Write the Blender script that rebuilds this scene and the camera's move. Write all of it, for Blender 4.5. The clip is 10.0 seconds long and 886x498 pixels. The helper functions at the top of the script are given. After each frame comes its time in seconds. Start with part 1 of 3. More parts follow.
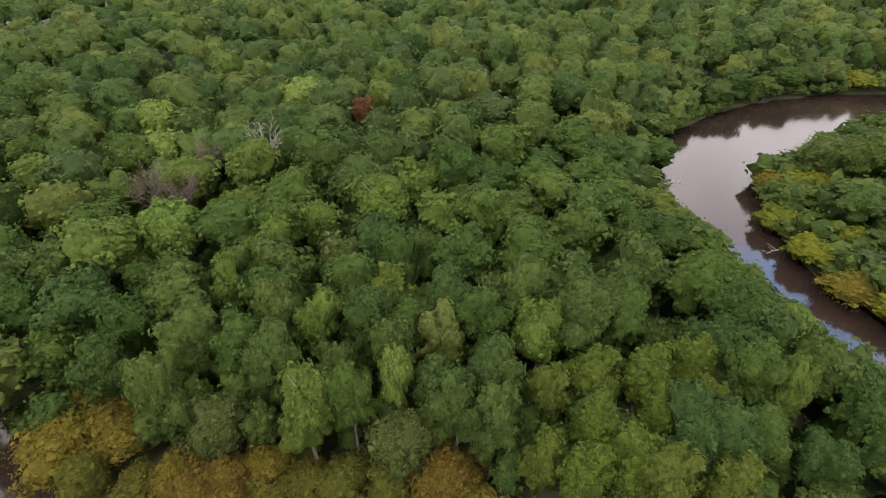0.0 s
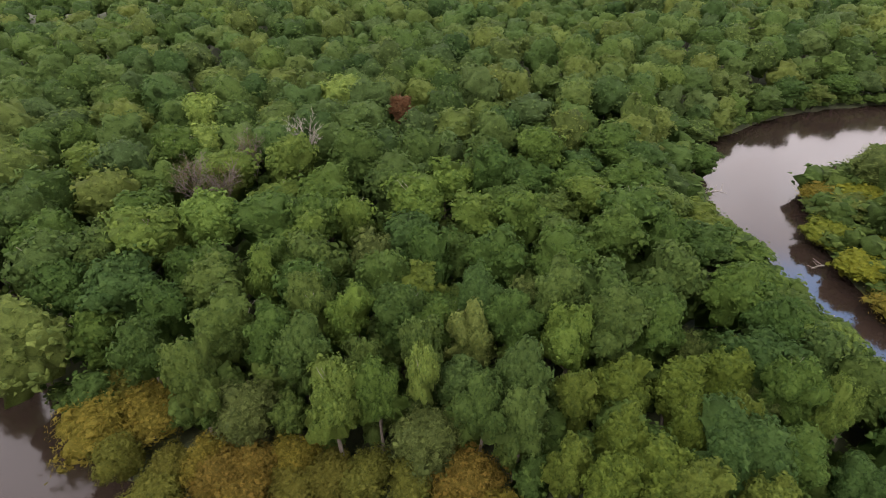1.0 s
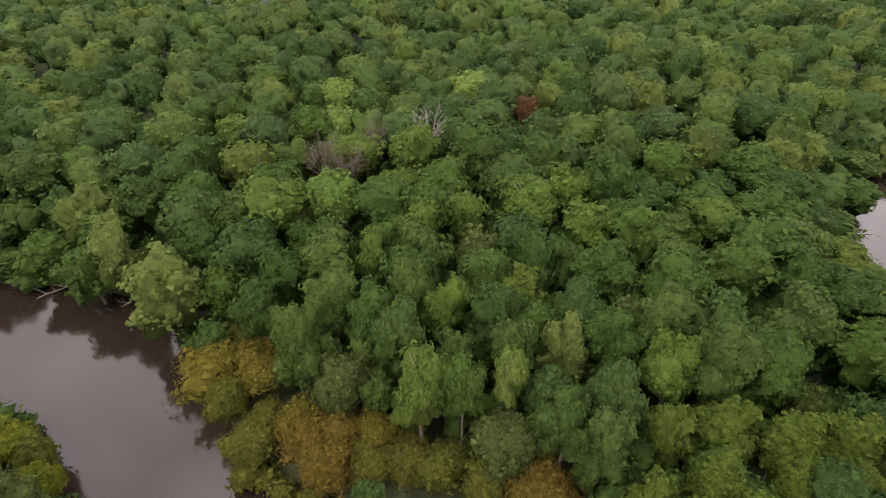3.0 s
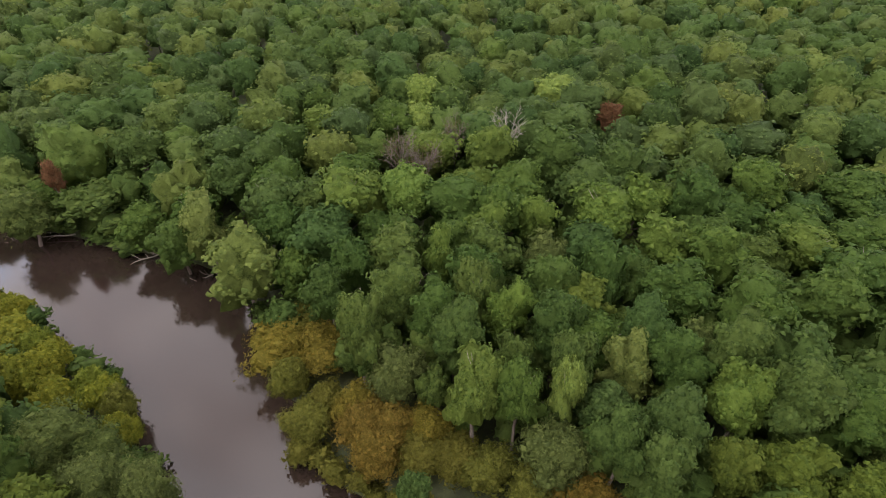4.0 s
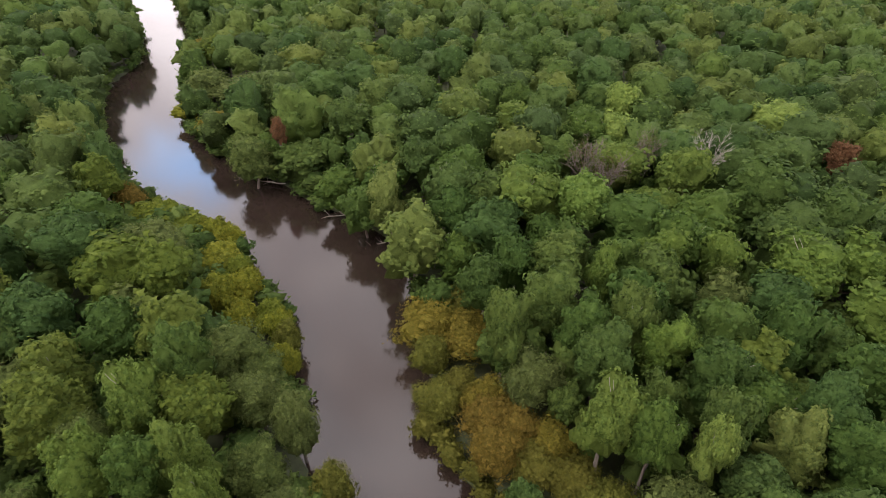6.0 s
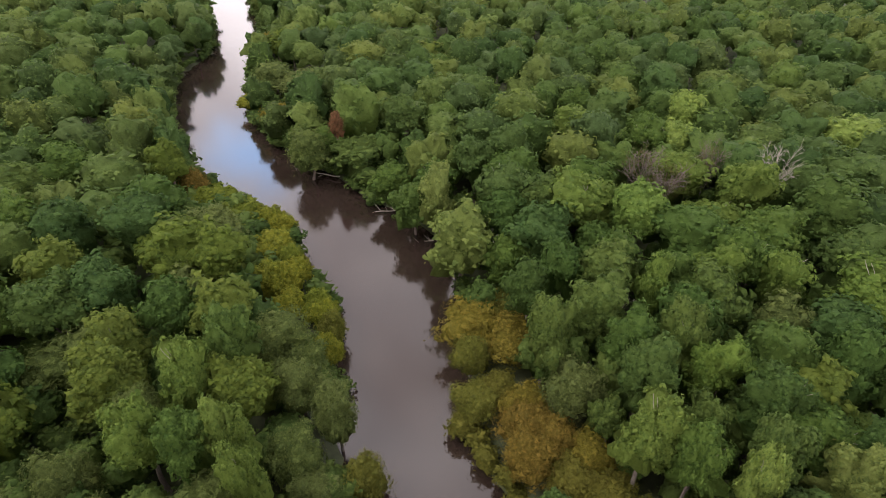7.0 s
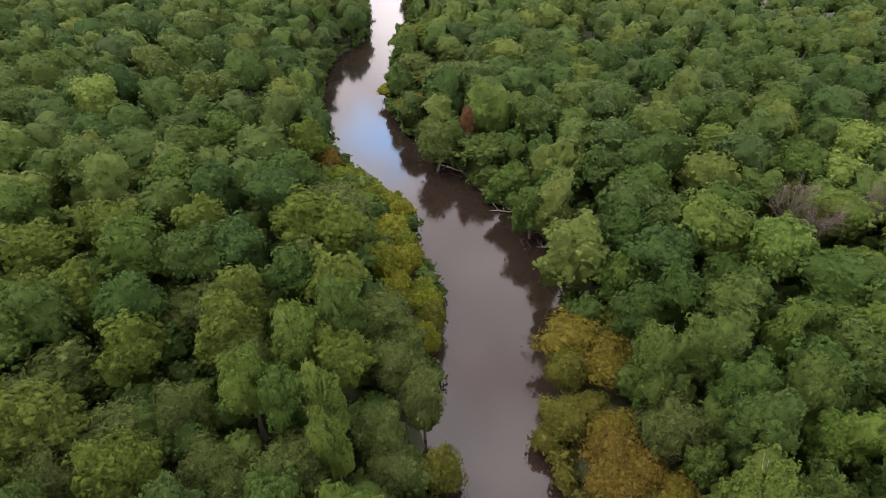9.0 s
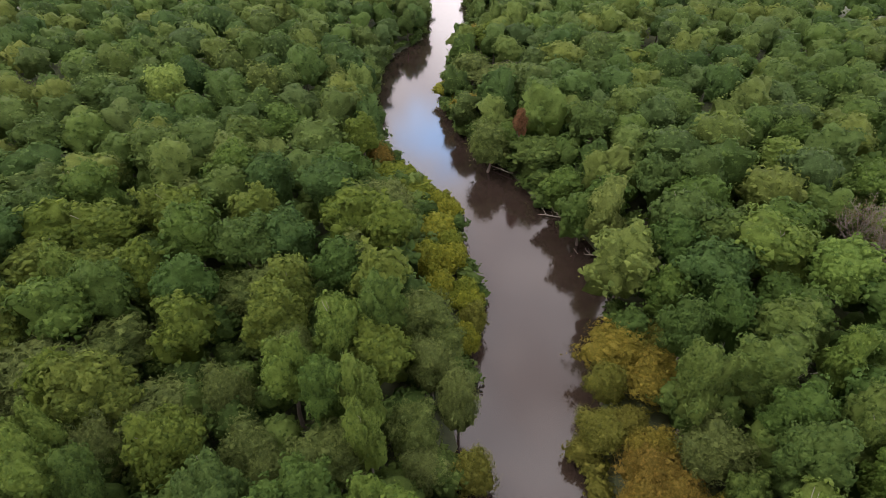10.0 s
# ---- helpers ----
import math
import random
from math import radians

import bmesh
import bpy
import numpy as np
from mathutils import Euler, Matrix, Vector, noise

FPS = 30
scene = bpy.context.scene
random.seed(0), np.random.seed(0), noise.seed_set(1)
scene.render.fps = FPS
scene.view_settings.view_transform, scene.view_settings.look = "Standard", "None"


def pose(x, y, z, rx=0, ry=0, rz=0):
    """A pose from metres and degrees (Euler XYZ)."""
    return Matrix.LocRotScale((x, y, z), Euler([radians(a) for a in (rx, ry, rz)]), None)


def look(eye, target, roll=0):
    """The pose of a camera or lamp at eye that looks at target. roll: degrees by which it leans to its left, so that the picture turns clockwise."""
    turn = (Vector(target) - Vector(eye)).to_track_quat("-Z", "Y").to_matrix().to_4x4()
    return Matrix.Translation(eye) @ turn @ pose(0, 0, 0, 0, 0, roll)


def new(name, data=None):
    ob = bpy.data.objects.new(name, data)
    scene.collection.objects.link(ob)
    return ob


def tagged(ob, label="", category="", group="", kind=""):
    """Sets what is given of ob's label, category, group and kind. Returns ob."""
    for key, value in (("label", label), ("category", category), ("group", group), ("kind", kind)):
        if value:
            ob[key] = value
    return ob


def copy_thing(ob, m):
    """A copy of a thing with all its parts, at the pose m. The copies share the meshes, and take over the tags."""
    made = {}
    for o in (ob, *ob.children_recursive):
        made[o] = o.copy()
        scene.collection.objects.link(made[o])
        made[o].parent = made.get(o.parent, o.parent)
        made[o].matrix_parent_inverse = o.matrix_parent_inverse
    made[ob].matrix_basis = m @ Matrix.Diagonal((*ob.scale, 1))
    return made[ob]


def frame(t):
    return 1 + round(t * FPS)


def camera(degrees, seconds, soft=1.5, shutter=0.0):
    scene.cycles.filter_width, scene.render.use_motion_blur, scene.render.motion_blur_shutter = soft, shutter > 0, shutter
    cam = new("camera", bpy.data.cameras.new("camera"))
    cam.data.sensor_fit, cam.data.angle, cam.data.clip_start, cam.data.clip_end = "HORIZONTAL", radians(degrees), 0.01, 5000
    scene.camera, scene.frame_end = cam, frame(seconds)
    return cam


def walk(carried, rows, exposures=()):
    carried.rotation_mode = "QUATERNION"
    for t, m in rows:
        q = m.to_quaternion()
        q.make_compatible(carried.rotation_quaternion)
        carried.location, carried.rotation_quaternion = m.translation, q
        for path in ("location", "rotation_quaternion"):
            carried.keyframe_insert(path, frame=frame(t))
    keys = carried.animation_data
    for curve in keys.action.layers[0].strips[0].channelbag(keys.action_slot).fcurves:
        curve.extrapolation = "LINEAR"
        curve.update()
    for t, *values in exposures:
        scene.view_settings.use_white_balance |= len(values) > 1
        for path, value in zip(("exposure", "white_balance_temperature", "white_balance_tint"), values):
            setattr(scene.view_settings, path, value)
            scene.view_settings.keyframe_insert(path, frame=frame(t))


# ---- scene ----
cam = camera(78.7, 10.0, soft=0.7)
walk(cam, [
    (0.0, pose(0.00, 0.00, 60.00, 54.64, 0, 0.00)),
    (0.5, pose(-0.01, 0.03, 60.00, 54.63, 0, 1.85)),
    (1.0, pose(-0.02, 0.04, 60.01, 54.63, 0, 4.15)),
    (1.5, pose(-0.03, 0.03, 60.02, 54.62, 0, 7.16)),
    (2.0, pose(-0.03, 0.02, 60.06, 54.60, 0, 10.41)),
    (2.5, pose(-0.01, 0.00, 60.12, 54.54, 0, 13.84)),
    (2.7, pose(0.01, -0.01, 60.15, 54.51, 0, 15.39)),
    (3.8, pose(0.18, -0.07, 60.34, 54.39, 0, 24.94)),
    (4.0, pose(0.20, -0.07, 60.37, 54.37, 0, 26.75)),
    (4.5, pose(0.22, -0.07, 60.41, 54.32, 0, 32.13)),
    (5.0, pose(0.22, -0.03, 60.43, 54.27, 0, 37.78)),
    (5.5, pose(0.23, 0.04, 60.45, 54.25, 0, 43.71)),
    (6.0, pose(0.23, 0.09, 60.48, 54.21, 0, 47.91)),
    (6.2, pose(0.23, 0.11, 60.49, 54.20, 0, 49.09)),
    (7.5, pose(0.18, 0.25, 60.56, 54.11, 0, 57.98)),
    (8.0, pose(0.13, 0.34, 60.61, 54.05, 0, 62.21)),
    (8.5, pose(0.09, 0.44, 60.67, 54.01, 0, 65.57)),
    (9.0, pose(0.04, 0.54, 60.71, 53.97, 0, 68.74)),
    (9.5, pose(0.01, 0.61, 60.74, 53.95, 0, 71.62)),
    (10.0, pose(0.00, 0.65, 60.75, 53.94, 0, 74.70)),
])

# ---- light: a broken evening overcast ----
OPENINGS = [(-37, 42, 0.34, 0.60), (75, 25, 0.18, 0.21)]   # yaw, height in degrees, width, depth
SUN_ELEVATION, SUN_AZIMUTH = 54.0, -150.0   # degrees; azimuth from +y, clockwise
scene.view_settings.exposure = 0.97


def nodes_of(tree):
    tree.nodes.clear()
    return lambda kind, **values: set_node(tree.nodes.new(kind), values)


def set_node(node, values):
    for key, value in values.items():
        node.inputs[key].default_value = value
    return node


def ramp(node, stops):
    while len(node.color_ramp.elements) < len(stops):
        node.color_ramp.elements.new(0.5)
    for e, (at, c) in zip(node.color_ramp.elements, stops):
        e.position, e.color = at, (*c, 1) if len(c) == 3 else c
    return node


def make_world():
    world = bpy.data.worlds.new("evening_sky")
    world.use_nodes = True
    scene.world = world
    tree = world.node_tree
    add, link = nodes_of(tree), tree.links.new
    coord = add("ShaderNodeTexCoord")
    sky = add("ShaderNodeTexSky")
    sky.sky_type, sky.sun_disc = "NISHITA", False
    sky.sun_elevation, sky.sun_rotation = radians(SUN_ELEVATION), radians(SUN_AZIMUTH)
    clear = add("ShaderNodeBackground", Strength=0.60)
    link(sky.outputs["Color"], clear.inputs["Color"])
    # clouds: a mask of broad banks, and a lighter and darker body
    place = add("ShaderNodeMapping", Location=(3.1, 0.4, 0.0), Scale=(1.0, 1.0, 1.7))
    link(coord.outputs["Generated"], place.inputs["Vector"])
    banks = add("ShaderNodeTexNoise", Scale=3.2, Detail=6.0, Roughness=0.6)
    link(place.outputs["Vector"], banks.inputs["Vector"])
    # openings in the cloud, with ragged edges
    cover = banks.outputs["Fac"]
    for yaw, rise, width, depth in OPENINGS:
        a, e = radians(yaw), radians(rise)
        near = add("ShaderNodeVectorMath")
        near.operation = "DISTANCE"
        near.inputs[1].default_value = (-math.sin(a) * math.cos(e), math.cos(a) * math.cos(e), math.sin(e))
        link(coord.outputs["Generated"], near.inputs[0])
        hollow = add("ShaderNodeMapRange")
        hollow.interpolation_type = "SMOOTHSTEP"
        hollow.inputs["From Min"].default_value, hollow.inputs["From Max"].default_value = 0.0, width
        hollow.inputs["To Min"].default_value, hollow.inputs["To Max"].default_value = depth, 0.0
        link(near.outputs["Value"], hollow.inputs["Value"])
        less = add("ShaderNodeMath")
        less.operation = "SUBTRACT"
        link(cover, less.inputs[0])
        link(hollow.outputs["Result"], less.inputs[1])
        cover = less.outputs[0]
    mask = ramp(add("ShaderNodeValToRGB"), [(0.26, (0, 0, 0)), (0.40, (1, 1, 1))])
    link(cover, mask.inputs["Fac"])
    body = add("ShaderNodeTexNoise", Scale=2.6, Detail=6.0, Roughness=0.6)
    link(place.outputs["Vector"], body.inputs["Vector"])
    tone = ramp(add("ShaderNodeValToRGB"), [(0.36, (0.63, 0.545, 0.565)), (0.62, (1.21, 1.11, 1.14))])
    link(body.outputs["Fac"], tone.inputs["Fac"])
    # brighter towards the horizon
    split = add("ShaderNodeSeparateXYZ")
    link(coord.outputs["Generated"], split.inputs["Vector"])
    rise = add("ShaderNodeMapRange")
    rise.inputs["From Min"].default_value, rise.inputs["From Max"].default_value = 0.15, 0.75
    rise.inputs["To Min"].default_value, rise.inputs["To Max"].default_value = 1.58, 1.27
    link(split.outputs["Z"], rise.inputs["Value"])
    cloudy = add("ShaderNodeBackground")
    link(tone.outputs["Color"], cloudy.inputs["Color"])
    link(rise.outputs["Result"], cloudy.inputs["Strength"])
    mix, out = add("ShaderNodeMixShader"), add("ShaderNodeOutputWorld")
    link(mask.outputs["Color"], mix.inputs[0])
    link(clear.outputs[0], mix.inputs[1])
    link(cloudy.outputs[0], mix.inputs[2])
    link(mix.outputs[0], out.inputs["Surface"])


make_world()
sun = new("sun", bpy.data.lights.new("sun", "SUN"))
sun.data.energy, sun.data.angle, sun.data.color = 0.9, radians(16), (1.0, 0.95, 0.88)
az, el = radians(SUN_AZIMUTH), radians(SUN_ELEVATION)
sun.matrix_world = look((200 * math.sin(az) * math.cos(el), 200 * math.cos(az) * math.cos(el), 200 * math.sin(el)), (0, 0, 0))


# ---- materials ----
def leaf_material(name, colours, source="object", through_light=0.48, rough=0.7):
    """Foliage: each tree takes a tone of the ramp, each spray a lighter or darker one."""
    m = bpy.data.materials.new(name)
    m.use_nodes = True
    tree = m.node_tree
    add, link = nodes_of(tree), tree.links.new
    if source == "object":
        tone = add("ShaderNodeObjectInfo").outputs["Random"]
    else:
        attr = add("ShaderNodeAttribute")
        attr.attribute_name = "tint"
        tone = attr.outputs["Fac"]
    step = 1.0 / max(1, len(colours) - 1)
    base = ramp(add("ShaderNodeValToRGB"), [(n * step, c) for n, c in enumerate(colours)])
    link(tone, base.inputs["Fac"])
    spray = add("ShaderNodeNewGeometry")
    patch = add("ShaderNodeTexNoise", Scale=1.3, Detail=3.0, Roughness=0.6)
    link(spray.outputs["Position"], patch.inputs["Vector"])
    fleck = add("ShaderNodeTexNoise", Scale=4.5, Detail=3.0, Roughness=0.75)
    link(spray.outputs["Position"], fleck.inputs["Vector"])
    both = add("ShaderNodeMath")
    both.operation = "ADD"
    link(fleck.outputs["Fac"], both.inputs[0])
    link(patch.outputs["Fac"], both.inputs[1])
    half = add("ShaderNodeMath")
    half.operation = "MULTIPLY_ADD"
    half.inputs[1].default_value = 0.75
    link(spray.outputs["Random Per Island"], half.inputs[0])
    link(both.outputs[0], half.inputs[2])
    both = half
    value = add("ShaderNodeMapRange")
    value.inputs["From Min"].default_value, value.inputs["From Max"].default_value = 0.70, 1.95
    value.inputs["To Min"].default_value, value.inputs["To Max"].default_value = 0.44, 1.54
    link(both.outputs[0], value.inputs["Value"])
    hue = add("ShaderNodeHueSaturation", Hue=0.5, Saturation=1.0)
    turn = add("ShaderNodeMapRange")
    turn.inputs["To Min"].default_value, turn.inputs["To Max"].default_value = 0.508, 0.488
    link(spray.outputs["Random Per Island"], turn.inputs["Value"])
    link(turn.outputs["Result"], hue.inputs["Hue"])
    link(value.outputs["Result"], hue.inputs["Value"])
    link(base.outputs["Color"], hue.inputs["Color"])
    grain = add("ShaderNodeTexNoise", Scale=2.6, Detail=4.0, Roughness=0.7)
    link(spray.outputs["Position"], grain.inputs["Vector"])
    relief = add("ShaderNodeBump", Strength=0.7, Distance=0.3)
    link(grain.outputs["Fac"], relief.inputs["Height"])
    face = add("ShaderNodeBsdfPrincipled", Roughness=rough)
    link(relief.outputs["Normal"], face.inputs["Normal"])
    face.inputs["Specular IOR Level"].default_value = 0.1
    back = add("ShaderNodeBsdfTranslucent")
    link(hue.outputs["Color"], face.inputs["Base Color"])
    link(hue.outputs["Color"], back.inputs["Color"])
    mix, out = add("ShaderNodeMixShader", Fac=through_light), add("ShaderNodeOutputMaterial")
    link(face.outputs[0], mix.inputs[1])
    link(back.outputs[0], mix.inputs[2])
    link(mix.outputs[0], out.inputs["Surface"])
    return m


def rough_material(name, dark, light, scale, rough=0.9, bump=0.4, stretch=(1, 1, 1)):
    m = bpy.data.materials.new(name)
    m.use_nodes = True
    tree = m.node_tree
    add, link = nodes_of(tree), tree.links.new
    coord, place = add("ShaderNodeTexCoord"), add("ShaderNodeMapping", Scale=stretch)
    link(coord.outputs["Object"], place.inputs["Vector"])
    coarse = add("ShaderNodeTexNoise", Scale=scale, Detail=8.0, Roughness=0.65)
    fine = add("ShaderNodeTexNoise", Scale=scale * 9, Detail=4.0)
    link(place.outputs["Vector"], coarse.inputs["Vector"])
    link(place.outputs["Vector"], fine.inputs["Vector"])
    both = add("ShaderNodeMath")
    both.operation = "MULTIPLY_ADD"
    both.inputs[1].default_value = 0.35
    link(fine.outputs["Fac"], both.inputs[0])
    link(coarse.outputs["Fac"], both.inputs[2])
    tone = ramp(add("ShaderNodeValToRGB"), [(0.5, dark), (0.85, light)])
    link(both.outputs[0], tone.inputs["Fac"])
    relief = add("ShaderNodeBump", Strength=bump, Distance=0.05)
    link(both.outputs[0], relief.inputs["Height"])
    face, out = add("ShaderNodeBsdfPrincipled", Roughness=rough), add("ShaderNodeOutputMaterial")
    link(tone.outputs["Color"], face.inputs["Base Color"])
    link(relief.outputs["Normal"], face.inputs["Normal"])
    link(face.outputs[0], out.inputs["Surface"])
    return m


def water_material():
    m = bpy.data.materials.new("river_water")
    m.use_nodes = True
    tree = m.node_tree
    add, link = nodes_of(tree), tree.links.new
    coord = add("ShaderNodeNewGeometry")
    murk = add("ShaderNodeTexNoise", Scale=0.06, Detail=4.0)
    link(coord.outputs["Position"], murk.inputs["Vector"])
    tone = ramp(add("ShaderNodeValToRGB"), [(0.35, (0.017, 0.011, 0.009)), (0.65, (0.026, 0.018, 0.014))])
    link(murk.outputs["Fac"], tone.inputs["Fac"])
    ripple = add("ShaderNodeTexNoise", Scale=1.1, Detail=4.0, Roughness=0.6)
    link(coord.outputs["Position"], ripple.inputs["Vector"])
    relief = add("ShaderNodeBump", Strength=0.16, Distance=0.05)
    link(ripple.outputs["Fac"], relief.inputs["Height"])
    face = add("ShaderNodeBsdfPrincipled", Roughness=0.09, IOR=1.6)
    out = add("ShaderNodeOutputMaterial")
    link(tone.outputs["Color"], face.inputs["Base Color"])
    link(relief.outputs["Normal"], face.inputs["Normal"])
    link(face.outputs[0], out.inputs["Surface"])
    return m


GREENS = [(0.071, 0.118, 0.027), (0.056, 0.104, 0.028), (0.084, 0.134, 0.028), (0.065, 0.106, 0.034), (0.096, 0.134, 0.034), (0.050, 0.094, 0.026)]
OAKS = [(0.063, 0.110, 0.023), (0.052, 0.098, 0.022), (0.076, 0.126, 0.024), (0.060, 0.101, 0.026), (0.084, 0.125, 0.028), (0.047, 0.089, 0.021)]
LEAF = {
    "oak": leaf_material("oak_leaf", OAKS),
    "dark": leaf_material("deep_green_leaf", [(0.045, 0.086, 0.022), (0.054, 0.100, 0.026)]),
    "bright": leaf_material("fresh_green_leaf", [(0.090, 0.146, 0.026), (0.102, 0.150, 0.030)]),
    "dome": leaf_material("glossy_green_leaf", [(0.105, 0.172, 0.034), (0.110, 0.176, 0.036)]),
    "ygreen": leaf_material("yellow_green_leaf", [(0.088, 0.128, 0.020), (0.100, 0.134, 0.025)]),
    "lime": leaf_material("lime_leaf", [(0.150, 0.220, 0.044), (0.158, 0.222, 0.050)]),
    "cool": leaf_material("blue_green_leaf", [(0.064, 0.110, 0.028), (0.068, 0.112, 0.030)]),
    "pale": leaf_material("pale_green_leaf", [(0.124, 0.168, 0.040), (0.134, 0.170, 0.045)]),
    "willow": leaf_material("willow_leaf", [(0.096, 0.132, 0.034), (0.110, 0.140, 0.041), (0.090, 0.124, 0.031)]),
    "gold": leaf_material("golden_leaf", [(0.172, 0.152, 0.024), (0.180, 0.152, 0.026)]),
    "goldg": leaf_material("olive_gold_leaf", [(0.124, 0.136, 0.026), (0.132, 0.128, 0.024)]),
    "orange": leaf_material("rust_gold_leaf", [(0.176, 0.134, 0.025), (0.168, 0.126, 0.026)]),
    "yshrub": leaf_material("yellow_shrub_leaf", [(0.150, 0.174, 0.019), (0.172, 0.184, 0.021), (0.122, 0.156, 0.021)]),
    "red": leaf_material("red_leaf", [(0.128, 0.068, 0.032), (0.134, 0.074, 0.034)]),
    "brown": leaf_material("withered_leaf", [(0.104, 0.090, 0.034), (0.092, 0.080, 0.036)]),
    "woods": leaf_material("woods_leaf", GREENS + [(0.108, 0.155, 0.038), (0.048, 0.092, 0.025), (0.117, 0.150, 0.034), (0.081, 0.124, 0.029)], "tint"),
    "undergrowth": leaf_material("undergrowth_leaf", [(0.060, 0.104, 0.024), (0.082, 0.124, 0.028)], "tint"),
}
BARK = rough_material("grey_bark", (0.07, 0.055, 0.042), (0.20, 0.17, 0.14), 3.0, stretch=(4, 4, 0.6))
PALE_WOOD = rough_material("bleached_wood", (0.17, 0.155, 0.125), (0.36, 0.33, 0.28), 3.0, stretch=(4, 4, 0.6))
SOIL = rough_material("leaf_litter", (0.026, 0.032, 0.012), (0.055, 0.066, 0.024), 0.7)
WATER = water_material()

# ---- the river's course: middle of the stream and its width, from downstream to upstream ----
COURSE = [
    (-900, 330, 26), (-600, 200, 24), (-400, 112, 22), (-322, 90, 21), (-271, 77, 21), (-240, 68.5, 20), (-217, 61, 20), (-196, 47, 24), (-172, 37, 22), (-146, 31, 22),
    (-128, 30, 22), (-113, 32, 23), (-97, 35, 22), (-86, 37, 22), (-75, 38, 24), (-62, 35, 22), (-52, 29.5, 19),
    (-44, 25, 17), (-37, 20.5, 16), (-29, 19, 16), (-15, 17, 16), (0, 15, 16), (22, 13, 16), (44, 13, 16), (66, 18, 16), (81, 29, 16),
]
COURSE += [
    (75, 42, 17), (68, 53, 17), (62, 64, 17), (59, 75, 16), (58, 88, 18), (58, 103, 22), (62, 120, 26), (76, 132, 28), (94, 145, 28),
    (114, 154, 26), (136, 157, 26), (165, 150, 24), (230, 150, 20), (330, 190, 22), (520, 180, 24), (900, 260, 26),
]


def smooth_course(points, step=2.0):
    """The course as a dense smooth line."""
    p, dense = np.array(points, float), []
    for k in range(len(p) - 1):
        a, b, c, d = p[max(k - 1, 0)], p[k], p[k + 1], p[min(k + 2, len(p) - 1)]
        n = max(2, int(np.linalg.norm(c[:2] - b[:2]) / step))
        for t in np.linspace(0, 1, n, endpoint=False):
            dense.append(0.5 * (2 * b + (c - a) * t + (2 * a - 5 * b + 4 * c - d) * t * t + (3 * b - a - 3 * c + d) * t ** 3))
    return np.array(dense + [p[-1]])


RIVER = smooth_course(COURSE)


def shore(x, y):
    """Metres from the water's edge; below zero in the water."""
    x, y = np.asarray(x, float), np.asarray(y, float)
    best = np.full(x.shape, 1e9)
    for cx, cy, w in RIVER:
        best = np.minimum(best, np.hypot(x - cx, y - cy) - w / 2)
    return best


def ground_height(x, y):
    s = shore(x, y)
    t = np.clip((s + 1.8) / 3.6, 0, 1)
    return -1.6 + 2.6 * t * t * (3 - 2 * t) + 0.25 * np.sin(np.asarray(x) * 0.13) * np.sin(np.asarray(y) * 0.11 + 1) * np.clip(s / 10, 0, 1)


def mesh_of(name, verts, faces, material, smooth=False, normals=None):
    """A mesh from arrays: faces is a list of index arrays, each of one face size."""
    me = bpy.data.meshes.new(name)
    verts = np.asarray(verts, float)
    faces = [np.asarray(f, int) for f in faces if len(f)]
    loops = np.concatenate([f.ravel() for f in faces])
    sizes = np.concatenate([np.full(len(f), f.shape[1]) for f in faces])
    me.vertices.add(len(verts))
    me.vertices.foreach_set("co", verts.ravel())
    me.loops.add(len(loops))
    me.loops.foreach_set("vertex_index", loops)
    me.polygons.add(len(sizes))
    me.polygons.foreach_set("loop_start", np.concatenate([[0], np.cumsum(sizes)[:-1]]))
    me.polygons.foreach_set("loop_total", sizes)
    me.polygons.foreach_set("use_smooth", np.full(len(sizes), smooth))
    for m in material if isinstance(material, (list, tuple)) else [material]:
        me.materials.append(m)
    me.update(calc_edges=True)
    me.validate()
    if normals is not None:
        slope = me.attributes.new("custom_normal", "FLOAT_VECTOR", "POINT")
        slope.data.foreach_set("vector", np.asarray(normals, np.float32).ravel())
        me.update()
    return me


def build_ground():
    """One sheet, fine near the river and the near woods, coarse to the horizon."""
    def lines(low, high, fine_low, fine_high, step):
        far = lambda a, b: np.geomspace(1, abs(b - a) + 1, 9)[1:] - 1
        return np.concatenate([fine_low - far(fine_low, low)[::-1], np.arange(fine_low, fine_high + 0.1, step), fine_high + far(fine_high, high)])
    gx, gy = lines(-2400, 2400, -320, 320, 4.0), lines(-2400, 2400, -120, 320, 4.0)
    x, y = np.meshgrid(gx, gy)
    z = ground_height(x, y)
    idx = np.arange(x.size).reshape(x.shape)
    quads = np.stack([idx[:-1, :-1], idx[:-1, 1:], idx[1:, 1:], idx[1:, :-1]], -1).reshape(-1, 4)
    ob = new("ground", mesh_of("ground", np.stack([x, y, z], -1).reshape(-1, 3), [quads], SOIL, True))
    tagged(ob, "dark brown forest floor covered with leaf litter", "ground", kind="structure")


def build_water():
    d = np.gradient(RIVER[:, :2], axis=0)
    d /= np.linalg.norm(d, axis=1, keepdims=True)
    side = np.stack([-d[:, 1], d[:, 0]], 1) * (RIVER[:, 2:] / 2 + 2.0)
    left, right = RIVER[:, :2] + side, RIVER[:, :2] - side
    verts = np.concatenate([np.c_[left, 0 * left[:, 0]], np.c_[right, 0 * right[:, 0]]])
    k = np.arange(len(RIVER) - 1)
    n = len(RIVER)
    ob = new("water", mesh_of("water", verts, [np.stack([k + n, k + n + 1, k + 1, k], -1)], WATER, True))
    tagged(ob, "calm brown river water reflecting an evening sky", "river", kind="structure")


build_ground()
build_water()


